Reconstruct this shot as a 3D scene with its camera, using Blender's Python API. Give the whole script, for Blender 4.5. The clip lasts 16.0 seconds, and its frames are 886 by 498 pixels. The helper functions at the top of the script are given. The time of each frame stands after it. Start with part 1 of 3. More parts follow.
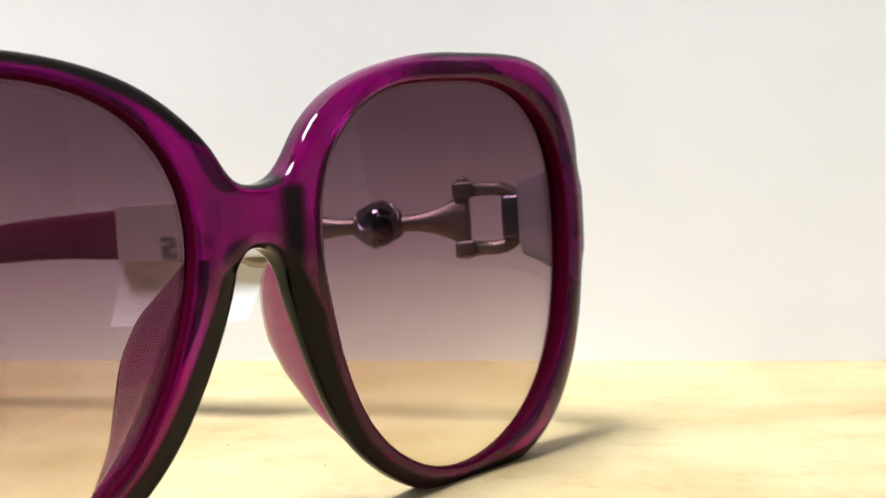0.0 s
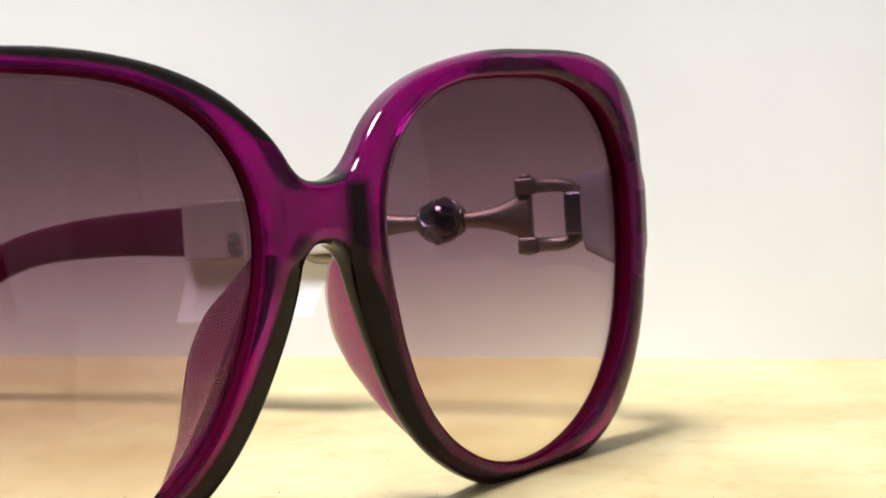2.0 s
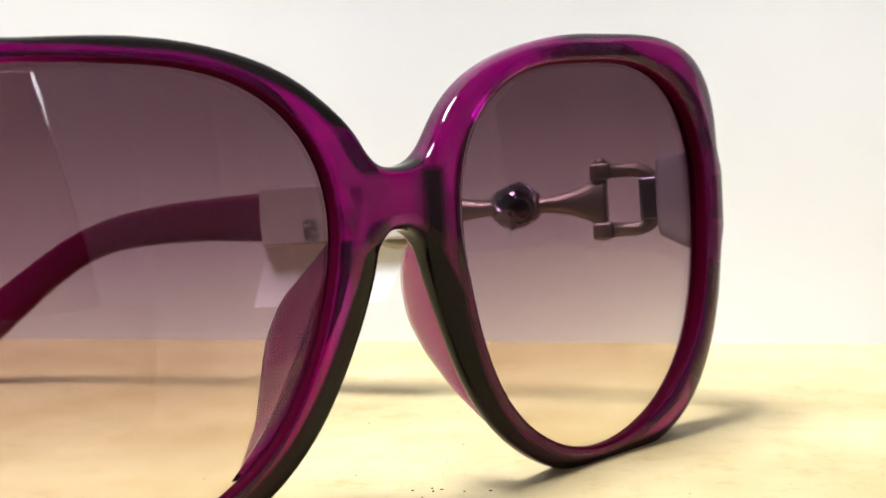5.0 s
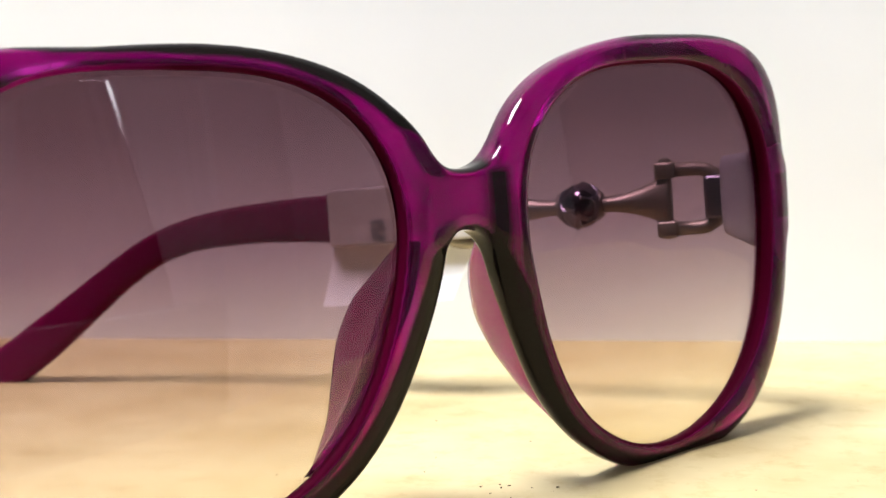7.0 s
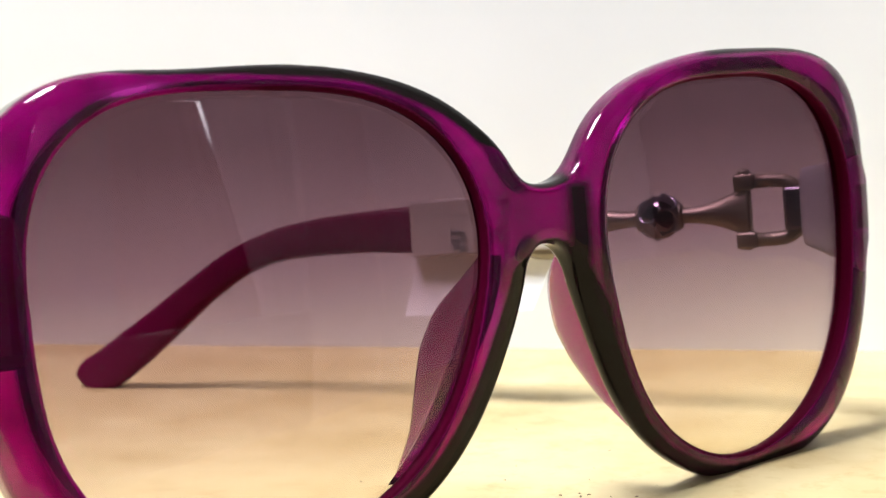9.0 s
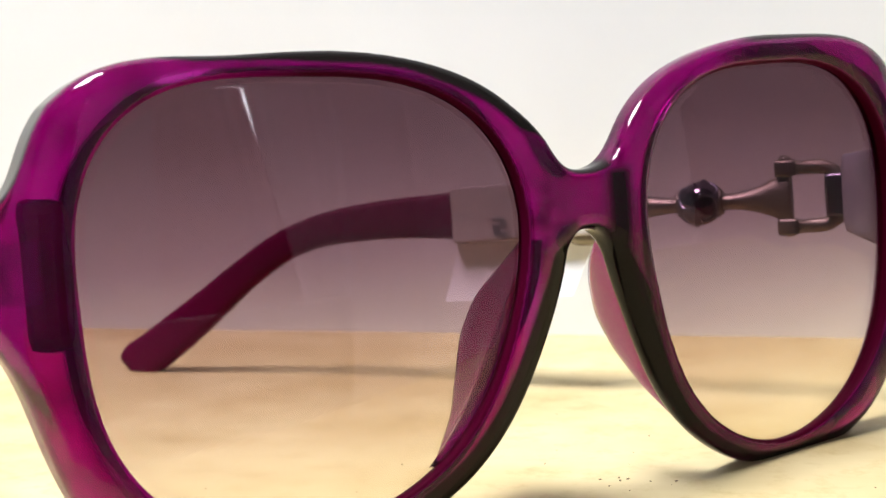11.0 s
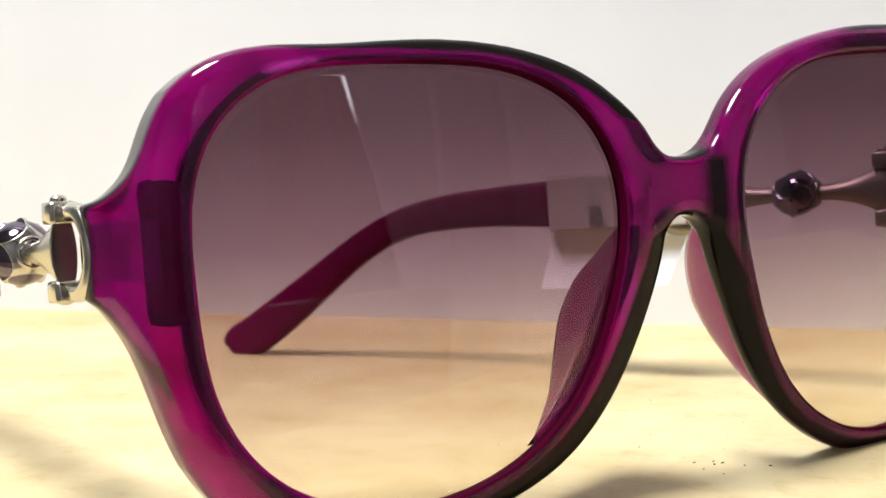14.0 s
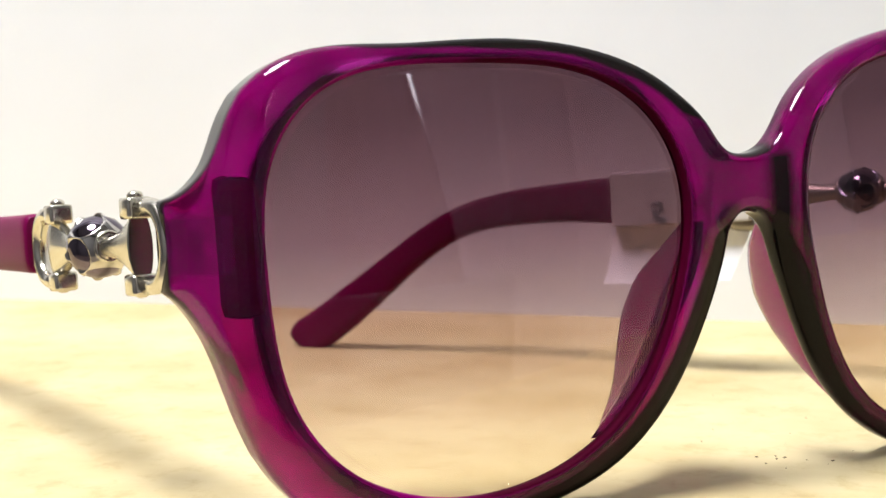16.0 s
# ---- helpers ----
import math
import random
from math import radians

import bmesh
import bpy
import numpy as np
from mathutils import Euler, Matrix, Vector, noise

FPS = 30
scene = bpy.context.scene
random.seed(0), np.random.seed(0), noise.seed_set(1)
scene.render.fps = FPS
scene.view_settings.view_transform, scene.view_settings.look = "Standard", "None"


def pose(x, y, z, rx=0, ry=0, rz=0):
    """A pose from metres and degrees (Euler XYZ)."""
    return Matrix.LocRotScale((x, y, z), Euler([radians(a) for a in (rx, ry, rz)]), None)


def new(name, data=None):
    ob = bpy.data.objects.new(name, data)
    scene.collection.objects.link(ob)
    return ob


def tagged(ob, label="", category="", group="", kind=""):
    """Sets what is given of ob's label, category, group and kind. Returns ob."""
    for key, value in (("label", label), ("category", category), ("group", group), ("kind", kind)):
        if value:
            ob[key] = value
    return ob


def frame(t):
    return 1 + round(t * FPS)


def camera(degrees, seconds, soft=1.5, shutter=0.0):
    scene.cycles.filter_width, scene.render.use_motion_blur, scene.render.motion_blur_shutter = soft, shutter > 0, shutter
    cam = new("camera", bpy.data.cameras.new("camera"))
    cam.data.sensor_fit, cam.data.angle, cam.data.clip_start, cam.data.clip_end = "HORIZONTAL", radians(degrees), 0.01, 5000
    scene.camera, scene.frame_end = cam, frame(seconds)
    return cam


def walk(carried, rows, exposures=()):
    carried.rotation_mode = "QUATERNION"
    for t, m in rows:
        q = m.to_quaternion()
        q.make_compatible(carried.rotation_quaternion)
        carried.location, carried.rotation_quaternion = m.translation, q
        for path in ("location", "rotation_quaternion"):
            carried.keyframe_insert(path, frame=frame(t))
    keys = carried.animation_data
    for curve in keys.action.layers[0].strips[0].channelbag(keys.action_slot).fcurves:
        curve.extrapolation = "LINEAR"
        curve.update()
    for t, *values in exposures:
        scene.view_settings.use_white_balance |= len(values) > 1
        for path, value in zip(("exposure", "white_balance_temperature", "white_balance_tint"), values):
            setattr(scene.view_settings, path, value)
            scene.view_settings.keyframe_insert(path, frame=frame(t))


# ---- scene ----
# camera: a hand-held phone panning slowly from one end of the sunglasses to the other, 15 cm away
cam = camera(36.0, 16.0)
cam.data.dof.use_dof, cam.data.dof.focus_distance, cam.data.dof.aperture_fstop = True, 0.168, 46.0
PATH = [  # seconds, x, y, z in metres, pitch, roll, yaw in degrees
    (0, 0.00002, 0.00000, 0.05052, -6.158, -0.001, 0.001),
    (0.5, -0.00021, -0.00022, 0.05017, -5.913, -0.144, 0.700),
    (1, -0.00036, -0.00074, 0.05020, -5.905, -0.171, 1.202),
    (1.5, -0.00014, -0.00088, 0.05011, -6.046, -0.204, 1.918),
    (2, -0.00060, -0.00074, 0.05019, -6.187, -0.277, 2.474),
    (2.5, -0.00059, -0.00070, 0.05014, -6.307, -0.405, 3.045),
    (3, -0.00061, -0.00087, 0.05019, -6.366, -0.348, 3.568),
    (3.5, -0.00072, -0.00081, 0.05021, -6.426, -0.497, 4.064),
    (4, -0.00047, -0.00094, 0.05036, -6.573, -0.520, 4.626),
    (6.5, -0.00091, -0.00303, 0.05041, -6.905, -1.134, 7.402),
    (7, -0.00076, -0.00412, 0.05088, -6.823, -1.304, 8.285),
    (7.5, -0.00021, -0.00585, 0.05235, -6.799, -1.470, 9.279),
    (8, -0.00003, -0.00674, 0.05275, -6.706, -1.620, 10.321),
    (8.5, -0.00007, -0.00710, 0.05277, -6.626, -1.696, 11.134),
    (9, -0.00030, -0.00755, 0.05243, -6.575, -1.722, 11.652),
    (11.5, -0.00034, -0.00961, 0.05219, -7.149, -1.708, 13.840),
    (12, -0.00052, -0.01062, 0.05153, -7.164, -1.616, 14.460),
    (12.5, -0.00067, -0.01180, 0.05135, -7.158, -1.514, 15.107),
    (13, -0.00027, -0.01245, 0.05148, -7.154, -1.540, 15.882),
    (13.5, -0.00067, -0.01255, 0.05139, -7.118, -1.599, 16.405),
    (14, -0.00068, -0.01381, 0.05125, -7.059, -1.637, 17.022),
    (14.5, -0.00077, -0.01488, 0.05148, -7.136, -1.602, 17.653),
    (15, -0.00047, -0.01540, 0.05148, -7.141, -1.638, 18.377),
    (15.5, -0.00063, -0.01646, 0.05150, -7.135, -1.738, 18.921),
    (16, -0.00046, -0.01695, 0.05163, -7.177, -1.763, 19.544),
]
walk(cam, [(t, pose(x, y, z) @ pose(0, 0, 0, 0, 0, yaw) @ pose(0, 0, 0, 90 + pitch) @ pose(0, 0, 0, 0, 0, roll))
           for t, x, y, z, pitch, roll, yaw in PATH],
     [(0, 0.0), (4, 0.05), (7, 0.14), (9, 0.14), (12.5, 0.05), (16, 0.0)])

# ---- light ----
world = bpy.data.worlds.new("world")
scene.world = world
world.use_nodes = True
world.node_tree.nodes["Background"].inputs[0].default_value = (0.9, 0.95, 1.0, 1)
world.node_tree.nodes["Background"].inputs[1].default_value = 0.3
LAMP = (-0.46, -0.17, 1.60)
lamp = new("ceiling_lamp_light", bpy.data.lights.new("ceiling_lamp_light", "AREA"))
lamp.data.shape, lamp.data.size = "DISK", 0.60
lamp.data.energy, lamp.data.color = 63.5, (0.95, 0.98, 1.09)
lamp.matrix_world = pose(LAMP[0], LAMP[1], LAMP[2] - 0.055)


# ---- materials ----
def material(name):
    m = bpy.data.materials.new(name)
    m.use_nodes = True
    return m, m.node_tree.nodes, m.node_tree.links, m.node_tree.nodes["Principled BSDF"]


def ramp(nodes, links, source, stops):
    r = nodes.new("ShaderNodeValToRGB")
    while len(r.color_ramp.elements) < len(stops):
        r.color_ramp.elements.new(0.5)
    for e, (p, c) in zip(r.color_ramp.elements, stops):
        e.position, e.color = p, (*c, 1)
    links.new(source, r.inputs[0])
    return r


def coords(nodes, links, scale):
    tc, mp = nodes.new("ShaderNodeTexCoord"), nodes.new("ShaderNodeMapping")
    mp.inputs["Scale"].default_value = scale
    links.new(tc.outputs["Object"], mp.inputs[0])
    return mp.outputs[0]


def noise_tex(nodes, links, vec, scale, detail=4, rough=0.55):
    n = nodes.new("ShaderNodeTexNoise")
    n.inputs["Scale"].default_value, n.inputs["Detail"].default_value, n.inputs["Roughness"].default_value = scale, detail, rough
    links.new(vec, n.inputs["Vector"])
    return n.outputs[0]


def bump(nodes, links, height, bsdf, strength, distance):
    b = nodes.new("ShaderNodeBump")
    b.inputs["Strength"].default_value, b.inputs["Distance"].default_value = strength, distance
    links.new(height, b.inputs["Height"])
    links.new(b.outputs[0], bsdf.inputs["Normal"])


def plaster(name, low, high, scale=9.0, rough=0.7):
    m, n, l, b = material(name)
    v = coords(n, l, (1, 1, 1))
    r = ramp(n, l, noise_tex(n, l, v, scale, 3), [(0.3, low), (0.7, high)])
    l.new(r.outputs[0], b.inputs["Base Color"])
    b.inputs["Roughness"].default_value = rough
    bump(n, l, noise_tex(n, l, v, 400, 2), b, 0.04, 0.0003)
    return m


def wood_board():
    m, n, l, b = material("pale_pine_board")
    v = coords(n, l, (3.0, 16.0, 16.0))
    grain = noise_tex(n, l, v, 5.0, 6, 0.6)
    blot = noise_tex(n, l, coords(n, l, (1, 1, 1)), 22, 4, 0.6)
    c1 = ramp(n, l, grain, [(0.35, (0.43, 0.325, 0.148)), (0.65, (0.52, 0.425, 0.216))])
    c2 = ramp(n, l, blot, [(0.36, (0.385, 0.275, 0.11)), (0.60, (0.56, 0.465, 0.255))])
    mix, scuff = n.new("ShaderNodeMixRGB"), n.new("ShaderNodeMixRGB")
    mix.inputs[0].default_value = 0.62
    l.new(c1.outputs[0], mix.inputs[1])
    l.new(c2.outputs[0], mix.inputs[2])
    fine = noise_tex(n, l, coords(n, l, (1, 1, 1)), 190, 5, 0.7)
    c3 = ramp(n, l, fine, [(0.30, (0.80, 0.74, 0.62)), (0.48, (1.0, 1.0, 1.0))])
    scuff.blend_type, scuff.inputs[0].default_value = "MULTIPLY", 0.75
    l.new(mix.outputs[0], scuff.inputs[1])
    l.new(c3.outputs[0], scuff.inputs[2])
    l.new(scuff.outputs[0], b.inputs["Base Color"])
    b.inputs["Roughness"].default_value = 0.55
    bump(n, l, grain, b, 0.2, 0.0003)
    return m


def acetate(name, colour, transmission=0.75, rough=0.06, gloss=0.25):
    m, n, l, b = material(name)
    b.inputs["Base Color"].default_value = (*colour, 1)
    b.inputs["Transmission Weight"].default_value = transmission
    b.inputs["Roughness"].default_value = rough
    b.inputs["IOR"].default_value = 1.49
    b.inputs["Specular IOR Level"].default_value = gloss
    return m


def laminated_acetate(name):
    """Sheet acetate, a purple face on a smoky layer; the smoky mask also paints in light and shade."""
    m, n, l, b = material(name)

    def stored(key):
        k = n.new("ShaderNodeAttribute")
        k.attribute_name = key
        return k.outputs["Fac"]

    def span(value, lo, hi):
        k = n.new("ShaderNodeMapRange")
        k.inputs["From Min"].default_value, k.inputs["From Max"].default_value = lo, hi
        l.new(value, k.inputs[0])
        return k.outputs[0]

    def blend(share, one, two):
        k = n.new("ShaderNodeMixRGB")
        l.new(share, k.inputs[0])
        for slot, v in ((1, one), (2, two)):
            if isinstance(v, tuple):
                k.inputs[slot].default_value = (*v, 1)
            else:
                l.new(v, k.inputs[slot])
        return k.outputs[0]

    v = coords(n, l, (1, 1, 1))
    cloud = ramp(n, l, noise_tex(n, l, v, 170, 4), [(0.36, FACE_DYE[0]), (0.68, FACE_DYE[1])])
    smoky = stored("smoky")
    colour = blend(smoky, cloud.outputs[0], SMOKE_TONE)
    # deep red paints the shade on the wall round each lens
    colour = blend(stored("shaded_groove"), colour, (0.055, 0.0003, 0.012))
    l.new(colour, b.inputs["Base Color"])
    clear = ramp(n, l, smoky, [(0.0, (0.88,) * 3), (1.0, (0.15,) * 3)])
    dull = span(stored("groove"), 1.0, 0.0)
    seen = n.new("ShaderNodeMath")
    seen.operation = "MULTIPLY"
    l.new(clear.outputs[0], seen.inputs[0])
    l.new(dull, seen.inputs[1])
    l.new(seen.outputs[0], b.inputs["Transmission Weight"])
    gloss = ramp(n, l, dull, [(0.0, (0.03,) * 3), (1.0, (0.18,) * 3)])
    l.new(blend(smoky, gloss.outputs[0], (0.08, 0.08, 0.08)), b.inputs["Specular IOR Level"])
    r = ramp(n, l, noise_tex(n, l, v, 350, 3), [(0.35, (0.03,) * 3), (0.7, (0.07,) * 3)])
    worn = blend(stored("matte_back"), r.outputs[0], (0.15, 0.15, 0.15))
    l.new(blend(dull, (0.5, 0.5, 0.5), worn), b.inputs["Roughness"])
    b.inputs["IOR"].default_value = 1.40
    return m


def tinted_lens():
    """A sun lens: plum at its top fading to nearly clear at its bottom."""
    m, n, l, b = material("gradient_lens")
    tc, sep = n.new("ShaderNodeTexCoord"), n.new("ShaderNodeSeparateXYZ")
    l.new(tc.outputs["Object"], sep.inputs[0])
    mr = n.new("ShaderNodeMapRange")
    mr.inputs["From Min"].default_value, mr.inputs["From Max"].default_value = -0.037, 0.018
    l.new(sep.outputs[2], mr.inputs[0])
    r = ramp(n, l, mr.outputs[0], [(0.0, (0.96, 0.93, 0.86)), (0.3, (0.75, 0.672, 0.668)), (0.6, (0.465, 0.352, 0.398)), (0.85, (0.33, 0.232, 0.268)), (1.0, (0.305, 0.21, 0.242))])
    tr, gl, mx, fr = n.new("ShaderNodeBsdfTransparent"), n.new("ShaderNodeBsdfGlossy"), n.new("ShaderNodeMixShader"), n.new("ShaderNodeMath")
    lw, po = n.new("ShaderNodeLayerWeight"), n.new("ShaderNodeMath")
    po.operation, po.inputs[1].default_value = "POWER", 5.0
    fr.operation, fr.inputs[1].default_value, fr.inputs[2].default_value = "MULTIPLY_ADD", 0.8, 0.037
    l.new(lw.outputs["Facing"], po.inputs[0])
    l.new(po.outputs[0], fr.inputs[0])
    gl.inputs["Roughness"].default_value = 0.02
    l.new(r.outputs[0], tr.inputs[0])
    l.new(fr.outputs[0], mx.inputs[0])
    l.new(tr.outputs[0], mx.inputs[1])
    l.new(gl.outputs[0], mx.inputs[2])
    l.new(mx.outputs[0], n["Material Output"].inputs[0])
    return m


def metal(name, colour, rough):
    m, n, l, b = material(name)
    b.inputs["Base Color"].default_value = (*colour, 1)
    b.inputs["Metallic"].default_value = 1.0
    v = coords(n, l, (1, 1, 1))
    r = ramp(n, l, noise_tex(n, l, v, 160, 2), [(0.3, (rough * 0.88,) * 3), (0.7, (rough * 1.15,) * 3)])
    l.new(r.outputs[0], b.inputs["Roughness"])
    return m


def plain(name, colour, rough=0.6):
    m, n, l, b = material(name)
    v = coords(n, l, (1, 1, 1))
    r = ramp(n, l, noise_tex(n, l, v, 300, 3), [(0.3, tuple(c * 0.94 for c in colour)), (0.7, colour)])
    l.new(r.outputs[0], b.inputs["Base Color"])
    b.inputs["Roughness"].default_value = rough
    return m


M_WALL = plaster("white_wall_paint", (0.76, 0.77, 0.76), (0.84, 0.85, 0.84), 11)
# unseen walls, kept dark so that the rims reflect little
M_ROOM_DARK = plaster("dark_room_paint", (0.15, 0.147, 0.15), (0.18, 0.177, 0.18), 3)
# pale walls that give the pale part of the lens reflection
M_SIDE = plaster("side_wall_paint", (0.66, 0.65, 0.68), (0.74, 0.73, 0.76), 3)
M_CEILING = plaster("ceiling_paint", (0.66, 0.66, 0.66), (0.72, 0.72, 0.72), 3)
M_FLOOR = plaster("floor_lino", (0.25, 0.20, 0.16), (0.33, 0.27, 0.21), 5, 0.5)
M_BOARD = wood_board()
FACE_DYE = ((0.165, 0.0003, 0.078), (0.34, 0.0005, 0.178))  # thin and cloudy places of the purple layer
# tone of the lower layer, also of the shade painted on edges and bridge
SMOKE_TONE = (0.009, 0.0075, 0.006)
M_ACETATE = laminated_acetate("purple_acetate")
M_FLAP = acetate("smoky_acetate", (0.60, 0.60, 0.64), 0.4, 0.4)
M_ARM = acetate("purple_temple_acetate", (0.14, 0.003, 0.046), 0.0, 0.35, 0.06)
M_PAD = acetate("purple_acetate_pad", (0.25, 0.008, 0.12), 0.85, 0.12)
M_LENS = tinted_lens()
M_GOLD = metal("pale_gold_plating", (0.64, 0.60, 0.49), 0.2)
# darker, rougher copy of the plating: the far link's shade put into its colour
M_GOLD_SHADED = metal("shaded_gold_plating", (0.29, 0.255, 0.20), 0.5)
M_STEEL = metal("dark_polished_steel", (0.16, 0.13, 0.155), 0.08)
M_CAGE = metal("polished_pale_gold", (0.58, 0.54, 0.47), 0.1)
M_BARREL = metal("grey_hinge_and_shaded_cage", (0.20, 0.19, 0.22), 0.35)
M_PAPER = plain("white_paper", (0.90, 0.90, 0.88))
M_TAG = plain("cream_tag_card", (0.54, 0.50, 0.44))
M_INK = plain("black_ink", (0.14, 0.13, 0.13))
M_CURTAIN = plain("brown_curtain_cloth", (0.12, 0.05, 0.036), 0.9)
M_HINGE = plain("dark_hinge_plate", (0.14, 0.002, 0.004), 1.0)
M_PALE = plain("pale_curtain_cloth", (0.72, 0.72, 0.75), 0.9)
M_CRUMB = plain("dark_dirt", (0.10, 0.07, 0.04), 0.9)
M_SHADE = plain("lamp_white", (0.8, 0.8, 0.8))
M_SKY, _n, _l, _b = material("daylight_backdrop")
_b.inputs["Emission Color"].default_value, _b.inputs["Emission Strength"].default_value = (0.9, 0.95, 1.0, 1), 14.0
M_GLOW, _n, _l, _b = material("lamp_diffuser")
_b.inputs["Emission Color"].default_value, _b.inputs["Emission Strength"].default_value = (0.97, 0.98, 0.985, 1), 8.0


# ---- building blocks ----
def finish(bm, name, mat, smooth=True):
    bmesh.ops.recalc_face_normals(bm, faces=bm.faces)
    me = bpy.data.meshes.new(name)
    bm.to_mesh(me)
    bm.free()
    me.materials.append(mat)
    if smooth:
        me.polygons.foreach_set("use_smooth", [len(p.vertices) <= 8 for p in me.polygons])
    return me


def part(name, bm, mat, parent, label="", smooth=True):
    ob = new(name, finish(bm, name, mat, smooth))
    ob.parent = parent
    return tagged(ob, label)


def box(bm, lo, hi, bevel=0.0, turn=None):
    made = bmesh.ops.create_cube(bm, size=1)["verts"]
    m = Matrix.Translation([(a + b) / 2 for a, b in zip(lo, hi)]) @ Matrix.Diagonal([*(b - a for a, b in zip(lo, hi)), 1])
    bmesh.ops.transform(bm, matrix=(turn or Matrix()) @ m, verts=made)
    if bevel:
        edges = {e for v in made for e in v.link_edges}
        bmesh.ops.bevel(bm, geom=list(edges), offset=bevel, segments=2, affect="EDGES", profile=0.6)
    return bm


def loft(bm, rings, close=True, caps=True):
    """Joins rings of points (all of one length) with quads."""
    vs = [[bm.verts.new(p) for p in ring] for ring in rings]
    n = len(rings[0])
    for a, b in zip(vs, vs[1:] + ([vs[0]] if close else [])):
        for i in range(n):
            bm.faces.new((a[i], a[(i + 1) % n], b[(i + 1) % n], b[i]))
    if caps and not close:
        bm.faces.new(vs[0])
        bm.faces.new(vs[-1])
    return bm


def tube(bm, pts, radius, n=12):
    """A round bar along points, given in millimetres."""
    rings = []
    for i, p in enumerate(pts):
        a, b = Vector(pts[max(i - 1, 0)]), Vector(pts[min(i + 1, len(pts) - 1)])
        t = (b - a).normalized()
        x = Vector((1, 0, 0))
        y = t.cross(x).normalized()
        r = radius[i] if isinstance(radius, (list, tuple)) else radius
        rings.append([(Vector(p) + r * (math.cos(k) * x + math.sin(k) * y)) * 0.001 for k in np.linspace(0, 2 * math.pi, n, endpoint=False)])
    return loft(bm, rings, close=False)


def smooth01(x):
    x = min(max(x, 0.0), 1.0)
    return x * x * (3 - 2 * x)


def ring_tube(pts, radius, n=8):
    """A thin round wire along points in millimetres, whichever way they run."""
    rings = []
    for i, p in enumerate(pts):
        t = (Vector(pts[min(i + 1, len(pts) - 1)]) - Vector(pts[max(i - 1, 0)])).normalized()
        a = t.orthogonal().normalized() if i == 0 else (a - t * a.dot(t)).normalized()
        b = t.cross(a)
        rings.append([(Vector(p) + radius * (math.cos(k) * a + math.sin(k) * b)) * 0.001 for k in np.linspace(0, 2 * math.pi, n, endpoint=False)])
    return loft(bmesh.new(), rings, close=False)


# ---- the room, out of view; wall tones are set for the reflections ----
def slab(name, lo, hi, mat, label, turn=None):
    ob = new(name, finish(box(bmesh.new(), lo, hi, turn=turn), name, mat, False))
    return tagged(ob, label, name.split("_")[0], kind="structure")


TABLE_Z = -0.74
slab("floor", (-2.2, -1.5, TABLE_Z - 0.1), (2.2, 0.30, TABLE_Z), M_FLOOR, "dull brown floor of the room")
slab("ceiling", (-2.2, -1.5, 1.66), (2.2, 0.30, 1.76), M_CEILING, "plain pale painted ceiling")
slab("wall_back", (-2.2, 0.30, TABLE_Z), (2.2, 0.40, 1.66), M_ROOM_DARK, "unseen dark grey wall closing the room")
slab("wall_left", (-2.3, -1.5, TABLE_Z), (-2.2, 0.30, 1.66), M_ROOM_DARK, "unseen side wall closing the room")
slab("wall_right", (2.2, -1.5, TABLE_Z), (2.3, 0.30, 1.66), M_SIDE, "unseen side wall closing the room")
WX0, WX1, WZ0, WZ1 = 0.64, 1.60, -0.16, 1.42  # the window behind the camera
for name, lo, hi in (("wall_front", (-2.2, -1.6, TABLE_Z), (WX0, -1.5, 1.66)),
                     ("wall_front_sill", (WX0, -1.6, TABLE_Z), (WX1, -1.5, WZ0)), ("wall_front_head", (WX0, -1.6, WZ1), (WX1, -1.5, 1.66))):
    slab(name, lo, hi, M_ROOM_DARK, "unseen dark wall round the curtained window")
slab("wall_front_side", (WX1, -1.6, TABLE_Z), (2.2, -1.5, 1.66), M_SIDE, "pale painted wall beside the curtained window")
slab("backdrop", (WX0 - 0.3, -1.80, WZ0 + 0.3), (WX1 + 0.3, -1.79, WZ1 + 0.3), M_SKY, "pale daylight outside the window")


def curtain(left, right, mat, y0, label):
    """A drawn curtain between two edges, given as functions of the height."""
    rings = []
    for z in np.linspace(WZ0 + 0.01, WZ1 - 0.0002, 14):
        us = np.linspace(0, 1, 60)
        xs = [left(z) + (right(z) - left(z)) * u for u in us]
        ys = [y0 + 0.004 * math.sin(31 * u + 1.5 * math.sin(7 * u)) + 0.004 * math.sin(19 * u + 2 * z) for u in us]
        rings.append([(x, y, z) for x, y in zip(xs, ys)] + [(x, y - 0.002, z) for x, y in reversed(list(zip(xs, ys)))])
    ob = new("curtain", finish(loft(bmesh.new(), rings, close=False), "curtain", mat))
    tagged(ob, label, "curtain")


def parting(z):
    return 1.045 + 0.275 * (0.81 - z)


curtain(lambda z: WX0 + 0.012 * smooth01((z - 0.45) / 0.3), parting, M_CURTAIN, -1.53, "drawn dark brown cloth curtain with light at its edges")
curtain(lambda z: parting(z) + 0.045 * smooth01((z - 0.25) / 0.6), lambda z: WX1 - 0.0002, M_PALE, -1.56, "pale grey cloth curtain parted from a brown one")


